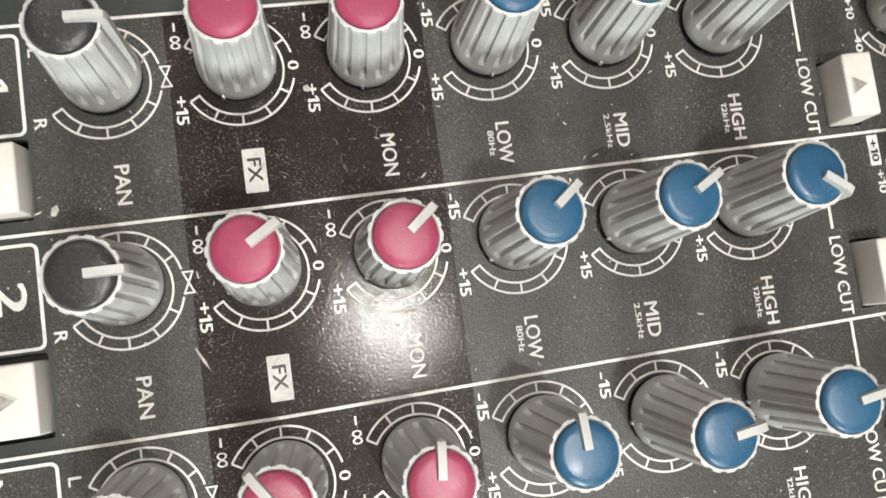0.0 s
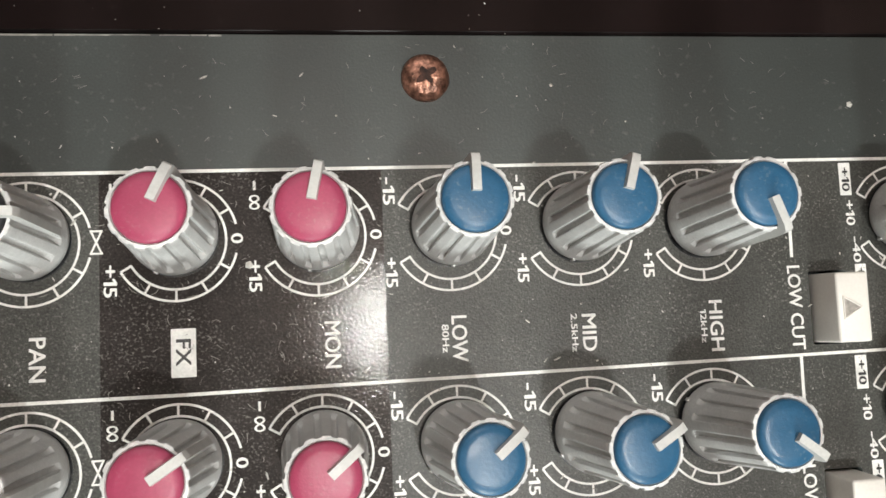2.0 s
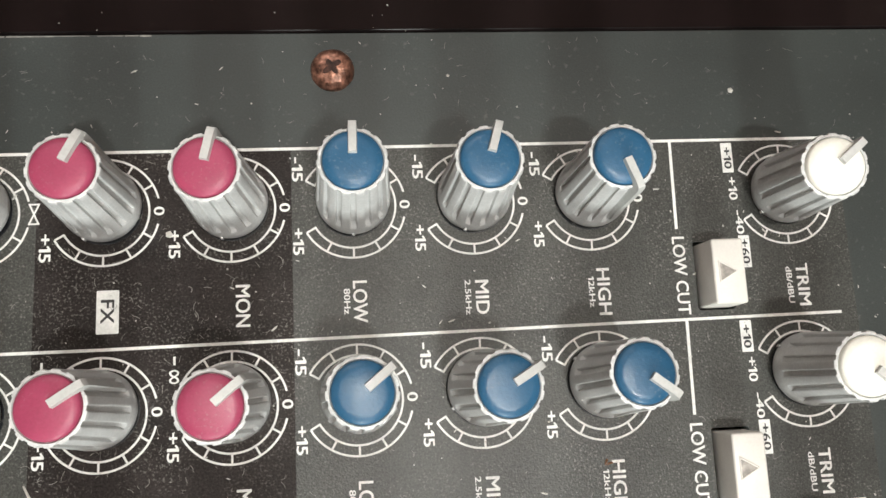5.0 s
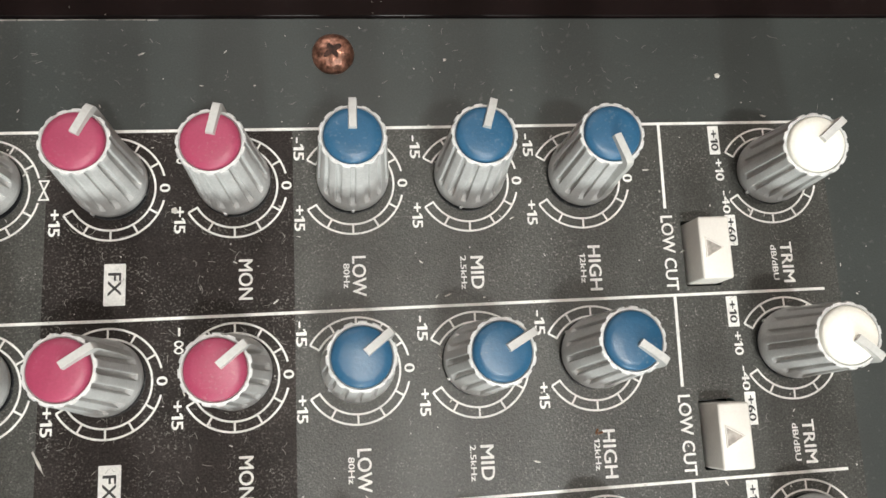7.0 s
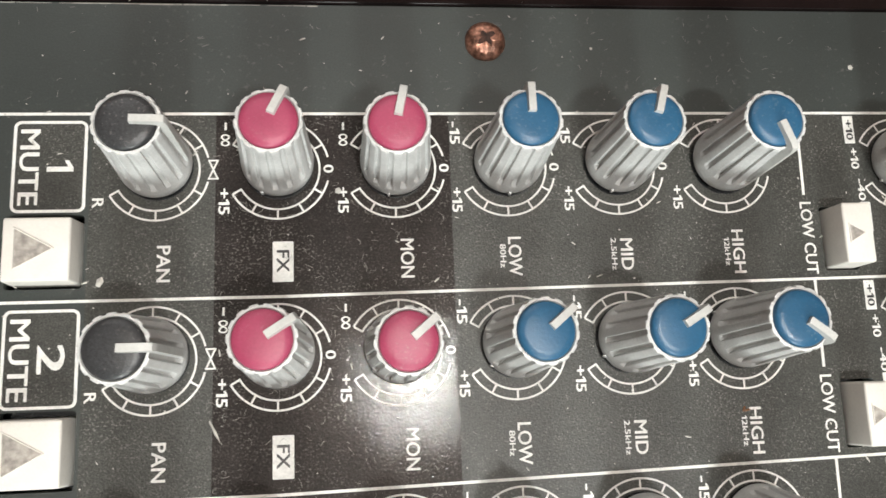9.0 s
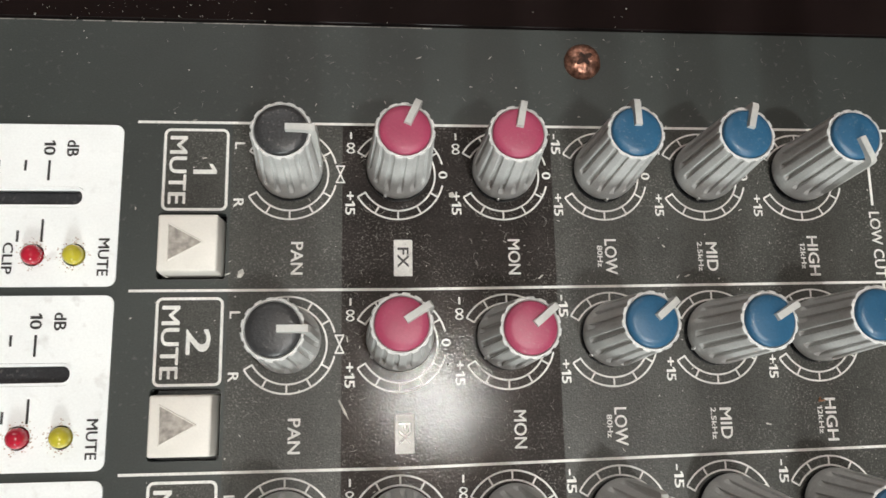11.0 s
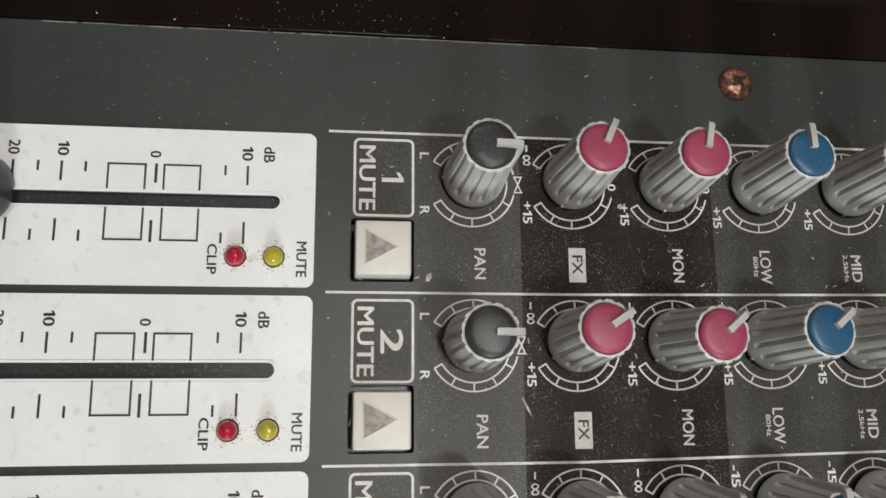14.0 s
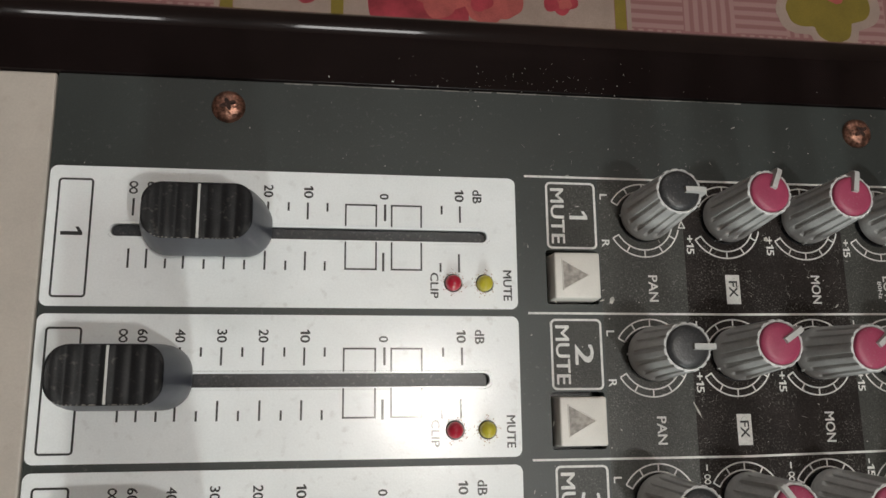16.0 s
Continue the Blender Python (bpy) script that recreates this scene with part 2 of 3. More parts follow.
def word(text, mat):
    """The mesh of a word, one unit long and one high."""
    if (text, mat.name) not in WORDS:
        if "1" in text:
            me = spelled(text, mat)
        else:
            data = bpy.data.curves.new("word", "FONT")
            data.body, data.resolution_u = text, 3
            me = from_curve("lettering", data, mat)
        co = np.empty(len(me.vertices) * 3)
        me.vertices.foreach_get("co", co)
        co = co.reshape(-1, 3)
        lo, hi = co.min(0), co.max(0)
        co = (co - lo) / np.maximum(hi - lo, 1e-6)
        co[:, 2] = 0
        me.vertices.foreach_set("co", co.ravel())
        me.update()
        if text not in ("1", "-", "\u221e"):
            # heavier strokes: the same letters laid over each other, a hair apart
            heavy = bmesh.new()
            w = 0.022 if mat is PRINT_DARK else 0.019
            dx, dy = w / (hi[0] - lo[0]), 0.65 * w / (hi[1] - lo[1])
            for k, (sx, sy) in enumerate(((0, 0), (-dx, 0), (dx, 0), (0, -dy), (0, dy))):
                layer = me.copy()
                layer.transform(Matrix.Translation((sx, sy, k * 3e-6)))
                heavy.from_mesh(layer)
                bpy.data.meshes.remove(layer)
            heavy.transform(Matrix.Translation((dx, dy, 0)))
            heavy.transform(Matrix.Diagonal((1 / (1 + 2 * dx), 1 / (1 + 2 * dy), 1, 1)))
            heavy.to_mesh(me)
            heavy.free()
        WORDS[text, mat.name] = me
    return WORDS[text, mat.name]


def letter(text, x0, y0, x1, y1, parent, mat, z, label=""):
    """Lettering that reads down the deck: its feet at x0, its heads at x1, from y0 to y1."""
    ob = new("lettering", word(text, mat))
    ob.parent = parent
    ob.matrix_basis = Matrix(((0, U * (x1 - x0), 0, U * x0), (-U * (y0 - y1), 0, 0, U * y0), (0, 0, 1, U * z), (0, 0, 0, 1)))
    return tagged(ob, label)


def ring(bm, profile, n, cx=0.0, cy=0.0, flute=None, cap=True):
    """A turned body; profile of (radius, height, depth of the flutes)."""
    rows = []
    for r, z, d in profile:
        rows.append([bm.verts.new((cx + (r - d * (flute(i / n) if flute else 0)) * math.cos(2 * math.pi * i / n),
                                   cy + (r - d * (flute(i / n) if flute else 0)) * math.sin(2 * math.pi * i / n), z)) for i in range(n)])
    for a, b in zip(rows, rows[1:]):
        for i in range(n):
            bm.faces.new((a[i], a[(i + 1) % n], b[(i + 1) % n], b[i]))
    if cap:
        bm.faces.new(rows[-1])
        bm.faces.new(rows[0][::-1])
    return bm


# ---------------------------------------------------------------- the room round the desk
def room():
    # unseen shell, added to close the room around the desk
    for name, box in (("floor", (-110, -160, -8, 120, 90, 0)), ("ceiling", (-110, -160, 240, 120, 90, 248)),
                      ("wall_north", (-110, 90, 0, 120, 98, 240)), ("wall_south", (-110, -168, 0, 120, -160, 240)),
                      ("wall_east", (120, -168, 0, 128, 98, 240)), ("wall_west", (-118, -168, 0, -110, 98, 240))):
        mat = FLOOR if name == "floor" else WALL
        ob = new(name, finish(block(*box), name, mat))
        tagged(ob, "plain unseen dark " + name.split("_")[0] if name != "floor" else "plain dark brown floor", name.split("_")[0], kind="structure")


def table():
    top_z = 100 * DECK - 6.3
    thing = tagged(new("table"), "dark wooden table under a printed cloth", "table")
    part("tabletop", block(-34, -30, top_z - 3, 36, 26, top_z, 0.3), WOOD, thing)
    leg = finish(block(-2.5, -2.5, 0, 2.5, 2.5, top_z - 3, 0.3), "leg", WOOD)
    for x in (-30, 32):
        for y in (-26, 22):
            put("leg", leg, thing, x, y)

    cloth = tagged(new("tablecloth"), "pink printed tablecloth with a basket weave and flowers", "tablecloth")
    bm = bmesh.new()
    bmesh.ops.create_grid(bm, x_segments=120, y_segments=90, size=1)
    for v in bm.verts:
        x, y = v.co.x * 34.6 + 1, v.co.y * 27.6 - 2
        v.co = (x, y, top_z + 0.12)
    spread = bmesh.ops.extrude_face_region(bm, geom=bm.faces[:])
    for g in spread["geom"]:
        if isinstance(g, bmesh.types.BMVert):
            g.co.z -= 0.08
    part("cloth", bm, CLOTH, cloth, smooth=60)

    def motif(name, x, y, r, lobes, depth, mat, spin, lift):
        pts = []
        for i in range(96):
            a = 2 * math.pi * i / 96
            k = r * (1 - depth * (0.5 - 0.5 * abs(math.cos(lobes * a / 2 + spin))) * 2 + 0.07 * noise.noise((3 * math.cos(a), 3 * math.sin(a), x)))
            pts.append((x + k * math.cos(a), y + k * math.sin(a)))
        put(name, sheet(name, [pts], top_z + 0.121 + lift * 0.2, top_z + 0.124 + lift * 0.2, mat), cloth)

    def strip(name, x0, x1, mat, lift):
        put(name, sheet(name, [rounded(x0, -2, x1, 25, 0.05)], top_z + 0.121 + lift, top_z + 0.123 + lift, mat), cloth)

    # a cream band of roses between olive stripes, and a leafy flower on the weave
    strip("cream_band", -6.30, 4.34, CREAM, 0.0)
    for x in (-6.52, -3.56, 4.55):
        strip("olive_stripe", x - 0.17, x + 0.17, OLIVE, 0.004)
        strip("stripe_edge", x - 0.32, x - 0.19, CREAM, 0.008)
        strip("stripe_edge", x + 0.19, x + 0.32, CREAM, 0.008)
    motif("cream_edge", 11.05, 7.75, 1.75, 5, 0.20, CREAM, 0.4, 0.06)
    motif("olive_flower", 11.05, 7.75, 1.42, 5, 0.24, OLIVE, 0.4, 0.08)
    motif("flower_heart", 11.35, 7.95, 0.34, 5, 0.1, PALE_ROSE, 0.0, 0.10)
    for x, y, r, s in ((-1.2, 7.75, 2.05, 0.3), (2.75, 7.25, 0.56, 1.1), (3.7, 7.75, 0.36, 2.0), (-4.55, 7.3, 0.70, 0.5), (-11.9, 6.9, 1.25, 1.6)):
        motif("cream_edge", x, y, r * 1.15, 6, 0.2, CREAM, s, 0.06)
        motif("rose_flower", x, y, r, 6, 0.22, ROSE, s, 0.08)
        motif("rose_petal", x + 0.25 * r, y - 0.25 * r, r * 0.42, 4, 0.25, PALE_ROSE, s, 0.10)
        motif("rose_heart", x, y + 0.05, r * 0.25, 5, 0.2, ROSE, s, 0.12)
    motif("rose_petal", 0.75, 7.25, 0.98, 4, 0.2, PALE_ROSE, 0.9, 0.14)
    motif("rose_fold", 0.45, 7.0, 0.36, 3, 0.3, ROSE, 0.2, 0.16)


# ---------------------------------------------------------------- the mixing console
ROW = 2.6                                    # distance from channel to channel


def skew(i, x):
    """Shifts the lower rows towards the far end to fit the camera's view."""
    return i * max(0.0, x - 4.0) * 0.0095


KNOB_Y = -0.81
COLUMNS = {"pan": 2.30, "fx": 3.94, "mon": 5.57, "low": 7.17, "mid": 8.79, "high": 10.41, "trim": 13.23}
AXIS_DX, AXIS_DY, KNOB_H = 0.01, 0.06, 1.60
TURNS = {"pan": (0, 0, 150), "fx": (65, 33, 125), "mon": (78, 40, 84), "low": (89, 39, 92), "mid": (73, 30, 7), "high": (-70, -37, 9), "trim": (40, -41, 20)}
LEANS = {"pan": ((0.03, 0.14), (-0.02, 0.07), (0.02, 0.06)), "fx": ((0.05, 0.16), (-0.02, 0.13), (0.0, 0.08)), "mon": ((-0.03, 0.13), (0.04, 0.05), (0.06, 0.01)),
         "low": ((0.045, 0.175), (0.08, 0.115), (0.054, 0.05)), "mid": ((0.025, 0.16), (0.09, 0.10), (0.04, -0.03)), "high": ((0.005, 0.15), (0.04, 0.16), (-0.05, 0.10)),
         "trim": ((-0.18, -0.04), (-0.09, 0.10), (0.0, 0.08))}
FADER_AT = (-5.70, -6.93, -6.60)
Z_FILM, Z_INK, Z_INK_UP = 0.006, 0.012, 0.018

console = tagged(new("mixing_console"), "worn dark mixing console with rows of grey knobs, on a tablecloth", "mixing console")
console.matrix_basis = pose(0, 0, DECK)

slots = [rounded(-7.435, -1.355 - ROW * i, -0.685, -1.03 - ROW * i, 0.16) for i in range(3)]
mute_holes = [rounded(0.37, -2.43 - ROW * i, 1.37, -1.42 - ROW * i, 0.05) for i in range(3)]
cut_holes = [rounded(11.83, -2.41 - ROW * i + skew(i, 12.1), 12.36, -1.46 - ROW * i + skew(i, 12.1), 0.04) for i in range(3)]
led_holes = [circle(x, -2.065 - ROW * i, 0.17, 20) for i in range(3) for x in (-1.38, -0.80)]

X_LEFT, X_RIGHT, Y_TOP, Y_LOW = -8.46, 17.0, 1.66, -7.9
deck = put("panel", sheet("panel", [rounded(X_LEFT, Y_LOW, X_RIGHT, Y_TOP, 0.03)] + slots + mute_holes + cut_holes + led_holes, -0.25, 0.0, PAINT), console,
           label="dusty dark grey-green metal panel")
part("body", block(-12.4, Y_LOW, -6.1, X_RIGHT, Y_TOP, -0.55, 0.05), SLOT_BLACK, console)
part("armrest", block(-12.6, Y_LOW, -0.52, X_LEFT - 0.03, Y_TOP, 0.02, 0.04), BEIGE, console, "beige painted front edge")


def cheek():
    """The glossy side: flat on top, with a round outer edge."""
    prof = [(Y_TOP + 0.025, -6.1), (Y_TOP + 0.025, -0.02), (Y_TOP + 0.05, 0.02), (2.3, 0.03), (2.5, 0.04)]
    for i in range(13):
        a = radians(90 - 7.5 * i)
        prof.append((2.64 + 0.62 * math.cos(a), -0.31 + 0.36 * math.sin(a)))
    prof.append((3.27, -6.1))
    bm = bmesh.new()
    ends = [[bm.verts.new((x, y, z)) for y, z in prof] for x in (-13.2, X_RIGHT + 0.6)]
    n = len(prof)
    for i in range(n):
        bm.faces.new((ends[0][i], ends[0][(i + 1) % n], ends[1][(i + 1) % n], ends[1][i]))
    bm.faces.new(ends[0])
    bm.faces.new(ends[1][::-1])
    part("side_cheek", bm, GLOSS_BLACK, console, "glossy black plastic side", smooth=40)


def films():
    """Printed colour fields of the deck."""
    for i in range(3):
        y = -ROW * i
        for name, x0, x1, mat in (("grey_field", 1.42, 3.09, ZONE_GREY), ("black_field", 3.09, 6.36, ZONE_BLACK), ("grey_field", 6.36, 14.1, ZONE_GREY)):
            holes = [cut_holes[i]] if x1 > 12 else []
            put(name, sheet(name, [[(x0, y - ROW), (x1, y - ROW), (x1, y), (x0, y)]] + holes, 0.0, Z_FILM, mat), deck)


def dial_mesh(kind):
    """The printed scale round a knob: two arcs and their ticks."""
    bm = bmesh.new()
    w = 0.027

    def arc(r, a0, a1):
        n = max(2, int(abs(a1 - a0) / 4))
        prev = None
        for k in range(n + 1):
            a = radians(a0 + (a1 - a0) * k / n)
            pair = [bm.verts.new((q * math.cos(a), q * math.sin(a), 0)) for q in (r - w / 2, r + w / 2)]
            if prev:
                bm.faces.new((prev[0], prev[1], pair[1], pair[0]))
            prev = pair

    def spoke(a):
        a = radians(a)
        u, v = Vector((math.cos(a), math.sin(a), 0)), Vector((-math.sin(a), math.cos(a), 0)) * w / 2
        bm.faces.new([bm.verts.new(p) for p in (u * 0.565 - v, u * 0.71 - v, u * 0.71 + v, u * 0.565 + v)])

    arc(0.575, -150, 150)
    for s in (-1, 1):
        arc(0.71, s * 14, s * 150)
        for a in (30, 60, 90, 120, 150):
            spoke(s * a)
    if kind == "pan":
        for s in (-1, 1):
            a, b, c = Vector((0.76, 0, 0)), Vector((0.70, s * 0.13, 0)), Vector((0.82, s * 0.13, 0))
            for p, q in ((a, b), (b, c), (c, a)):
                d = (q - p).normalized() * 0.011
                e = Vector((-d.y, d.x, 0))
                bm.faces.new([bm.verts.new(v) for v in (p - d - e, q + d - e, q + d + e, p - d + e)])
    return finish(bm, "dial_scale", PRINT)


def frame_loops(x0, y0, x1, y1, r, w):
    return [rounded(x0, y0, x1, y1, r), rounded(x0 + w, y0 + w, x1 - w, y1 - w, max(r - w, 0.01))]


def deck_prints():
    dial, pan_dial = dial_mesh("plain"), dial_mesh("pan")
    for i in range(4):
        end = 13.87
        put("white_line", sheet("white_line", [[(x, -ROW * i + skew(i, x) - 0.02) for x in (0, 4, end)] + [(x, -ROW * i + skew(i, x) + 0.02) for x in (end, 4, 0)]], Z_FILM, Z_INK, PRINT), deck)
    box = sheet("mute_frame", frame_loops(0.40, -1.39, 1.37, -0.10, 0.10, 0.04), 0.0, Z_INK, PRINT)
    face = sheet("mute_field", [rounded(0.42, -1.37, 1.35, -0.12, 0.08)], 0.0, Z_FILM, ZONE_GREY)
    tag = sheet("white_tag", [rounded(3.87, -2.40, 4.15, -1.84, 0.015)], Z_FILM, Z_INK, PRINT)
    ten_tag = sheet("white_tag", [rounded(12.385, -0.48, 12.545, -0.05, 0.01)], Z_FILM, Z_INK, PRINT)
    sixty_tag = sheet("white_tag", [rounded(12.50, -1.84, 12.655, -1.39, 0.01)], Z_FILM, Z_INK, PRINT)
    cut_line = sheet("cut_line", [[(11.605, -1.27), (11.645, -1.27), (11.665, -0.02), (11.625, -0.02)]], Z_FILM, Z_INK, PRINT)
    for i in range(3):
        y = -ROW * i

        def say(text, x0, y0, x1, y1, mat=PRINT, z=Z_INK):
            k = y + skew(i, x0)
            letter(text, x0, k + y0, x1, k + y1, deck, mat, z, ("dark" if mat is PRINT_DARK else "white") + " printed lettering")

        put("mute_frame", box, deck, 0, y)
        put("mute_field", face, deck, 0, y)
        say("MUTE", 0.49, -0.22, 0.75, -1.29)
        say(str(i + 1), 0.85, (-0.66, -0.56, -0.56)[i], 1.20, (-0.82, -0.94, -0.94)[i])
        for name, x in COLUMNS.items():
            put("dial_scale", pan_dial if name == "pan" else dial, deck, x, y + KNOB_Y + skew(i, x), Z_INK)
        for x in (COLUMNS["fx"], COLUMNS["mon"]):
            say("-", x - 0.735, -0.13, x - 0.705, -0.24)
            say("\u221e", x - 0.785, -0.30, x - 0.66, -0.475)
            say("+15", x - 0.805, -1.08, x - 0.655, -1.45)
            say("0", x + 0.63, -0.75, x + 0.77, -0.87)
        for x in (COLUMNS["low"], COLUMNS["mid"], COLUMNS["high"]):
            say("-15", x - 0.80, -0.12, x - 0.655, -0.46)
            say("+15", x - 0.80, -1.10, x - 0.655, -1.46)
            say("0", x + 0.63, -0.75, x + 0.77, -0.87)
        say("L", 1.46, -0.31, 1.61, -0.42)
        say("R", 1.46, -1.20, 1.61, -1.34)
        say("PAN", 2.33, -1.87, 2.51, -2.37)
        put("white_tag", tag, deck, 0, y)
        say("FX", 3.925, -1.96, 4.095, -2.27, PRINT_DARK, Z_INK_UP)
        say("MON", 5.62, -1.83, 5.81, -2.38)
        say("LOW", 7.14, -1.83, 7.33, -2.39)
        say("80Hz", 7.02, -1.93, 7.105, -2.27)
        say("MID", 8.77, -1.88, 8.95, -2.34)
        say("2.5kHz", 8.63, -1.87, 8.71, -2.34)
        say("HIGH", 10.44, -1.78, 10.62, -2.42)
        say("12kHz", 10.32, -1.89, 10.40, -2.31)
        put("cut_line", cut_line, deck, 0, y + skew(i, 11.6))
        say("LOW CUT", 11.54, -1.38, 11.72, -2.46)
        put("white_tag", ten_tag, deck, 0, y + skew(i, 12.41))
        say("+10", 12.41, -0.11, 12.52, -0.43, PRINT_DARK, Z_INK_UP)
        say("+10", 12.435, -0.55, 12.56, -0.88)
        say("-40", 12.49, -1.03, 12.60, -1.37)
        put("white_tag", sixty_tag, deck, 0, y + skew(i, 12.525))
        say("+60", 12.525, -1.44, 12.635, -1.79, PRINT_DARK, Z_INK_UP)
        say("TRIM", 13.28, -1.81, 13.45, -2.40)
        say("dB/dBU", 13.13, -1.85, 13.215, -2.36)


def fader_plates():
    tick = {}
    for key, y0, y1, w in (("long_top", -0.94, -0.63, 0.035), ("short_top", -0.79, -0.63, 0.035), ("long_low", -1.87, -1.53, 0.035), ("short_low", -1.87, -1.70, 0.035)):
        tick[key] = sheet("scale_mark", [[(-w / 2, y0), (w / 2, y0), (w / 2, y1), (-w / 2, y1)]], 0.03, 0.036, PRINT_DARK)
    label_box = sheet("label_frame", frame_loops(-8.29, -2.39, -7.70, -0.29, 0.07, 0.035), 0.03, 0.036, PRINT_DARK)
    marks = []
    for x0, x1 in ((-3.345, -2.765), (-2.515, -1.945)):
        w = 0.030
        for top, bottom in ((-0.635, -1.05), (-1.335, -1.85)):
            pts = [(x0, top), (x0, bottom), (x1, bottom), (x1, top), (x1 - w, top), (x1 - w, bottom + w), (x0 + w, bottom + w), (x0 + w, top)]
            if top > -1:
                pts = [(x0, bottom), (x0, top), (x1, top), (x1, bottom), (x1 - w, bottom), (x1 - w, top - w), (x0 + w, top - w), (x0 + w, bottom)]
            marks.append(sheet("zero_frame", [pts], 0.03, 0.036, PRINT_DARK))
    rail = finish(block(-7.40, -1.32, -0.54, -0.72, -1.06, -0.19, 0.02), "slot_rail", RAIL)
    lip = sheet("slot_lip", [rounded(-7.43, -1.35, -0.69, -1.035, 0.155), rounded(-7.385, -1.31, -0.735, -1.075, 0.115)], -0.16, 0.033, PLATE)
    dome = {}
    for key, mat in (("red", RED_LED), ("yellow", YELLOW_LED)):
        bm = bmesh.new()
        ring(bm, [(0.15, -0.2, 0), (0.15, 0.05, 0), (0.147, 0.09, 0), (0.135, 0.13, 0), (0.11, 0.17, 0), (0.075, 0.197, 0), (0.035, 0.21, 0)], 24)
        dome[key] = finish(bm, "led_dome", mat, 50)
    rnd = random.Random(11)
    bm = bmesh.new()
    for _ in range(46):
        a, r, q = rnd.uniform(0, 6.283), 0.165 + abs(rnd.gauss(0, 0.05)), rnd.choice((0.006, 0.009, 0.013))
        lo = [bm.verts.new((r * math.cos(a) + q * math.cos(k * 1.2566), r * math.sin(a) + q * math.sin(k * 1.2566), 0.031)) for k in range(5)]
        tip = bm.verts.new((r * math.cos(a), r * math.sin(a), 0.037))
        for k in range(5):
            bm.faces.new((lo[k], lo[(k + 1) % 5], tip))
    grime = finish(bm, "grime", GRIME)
    for i in range(3):
        y = -ROW * i
        plate = put("fader_plate", sheet("fader_plate", [rounded(-8.44, y - 2.535, -0.19, y - 0.065, 0.13), slots[i]] + led_holes[2 * i:2 * i + 2], 0.002, 0.03, PLATE), console,
                    label="white enamelled fader plate with black scale")
        for x, long in ((-7.04, 1), (-6.74, 1), (-6.42, 0), (-6.12, 1), (-5.77, 0), (-5.43, 1), (-5.08, 0), (-4.73, 1), (-4.37, 0), (-4.03, 1), (-3.68, 0), (-2.64, 1), (-1.60, 0), (-1.26, 1)):
            wide = (1.2 if x == -2.64 else 1, 1, 1)
            put("scale_mark", tick["long_top" if long else "short_top"], plate, x + 0.02, y, 0, scale=wide)
            put("scale_mark", tick["long_low" if long else "short_low"], plate, x - 0.01, y, 0, scale=wide)
        put("label_frame", label_box, plate, 0, y)
        for me in marks:
            put("zero_frame", me, plate, 0, y)

        def say(text, x0, y0, x1, y1):
            letter(text, x0, y + y0, x1, y + y1, plate, PRINT_DARK, 0.036, "black printed lettering")

        if i < 2:
            say(str(i + 1), -8.19, -1.16, -7.83, -1.31)
        say("\u221e", -7.11, -0.32, -6.96, -0.55)
        for text, x in (("60", -6.72), ("40", -6.10), ("30", -5.41), ("20", -4.71), ("10", -4.00), ("10", -1.25)):
            say(text, x - 0.085, -0.32, x + 0.085, -0.55)
        say("0", -2.72, -0.43, -2.555, -0.54)
        say("dB", -1.00, -0.31, -0.83, -0.57)
        say("CLIP", -1.80, -1.88, -1.65, -2.35)
        say("MUTE", -0.46, -1.82, -0.30, -2.38)
        put("slot_rail", rail, plate, 0, y)
        put("slot_lip", lip, plate, 0, y)
        for x, key in ((-1.38, "red"), (-0.80, "yellow")):
            lens = put("indicator_lamp", dome[key], console, x, y - 2.065, 0, label=key + " unlit indicator lamp")
            put("grime", grime, lens, 0, 0, 0, rnd.uniform(0, 360), "reddish dirt round the lamp")


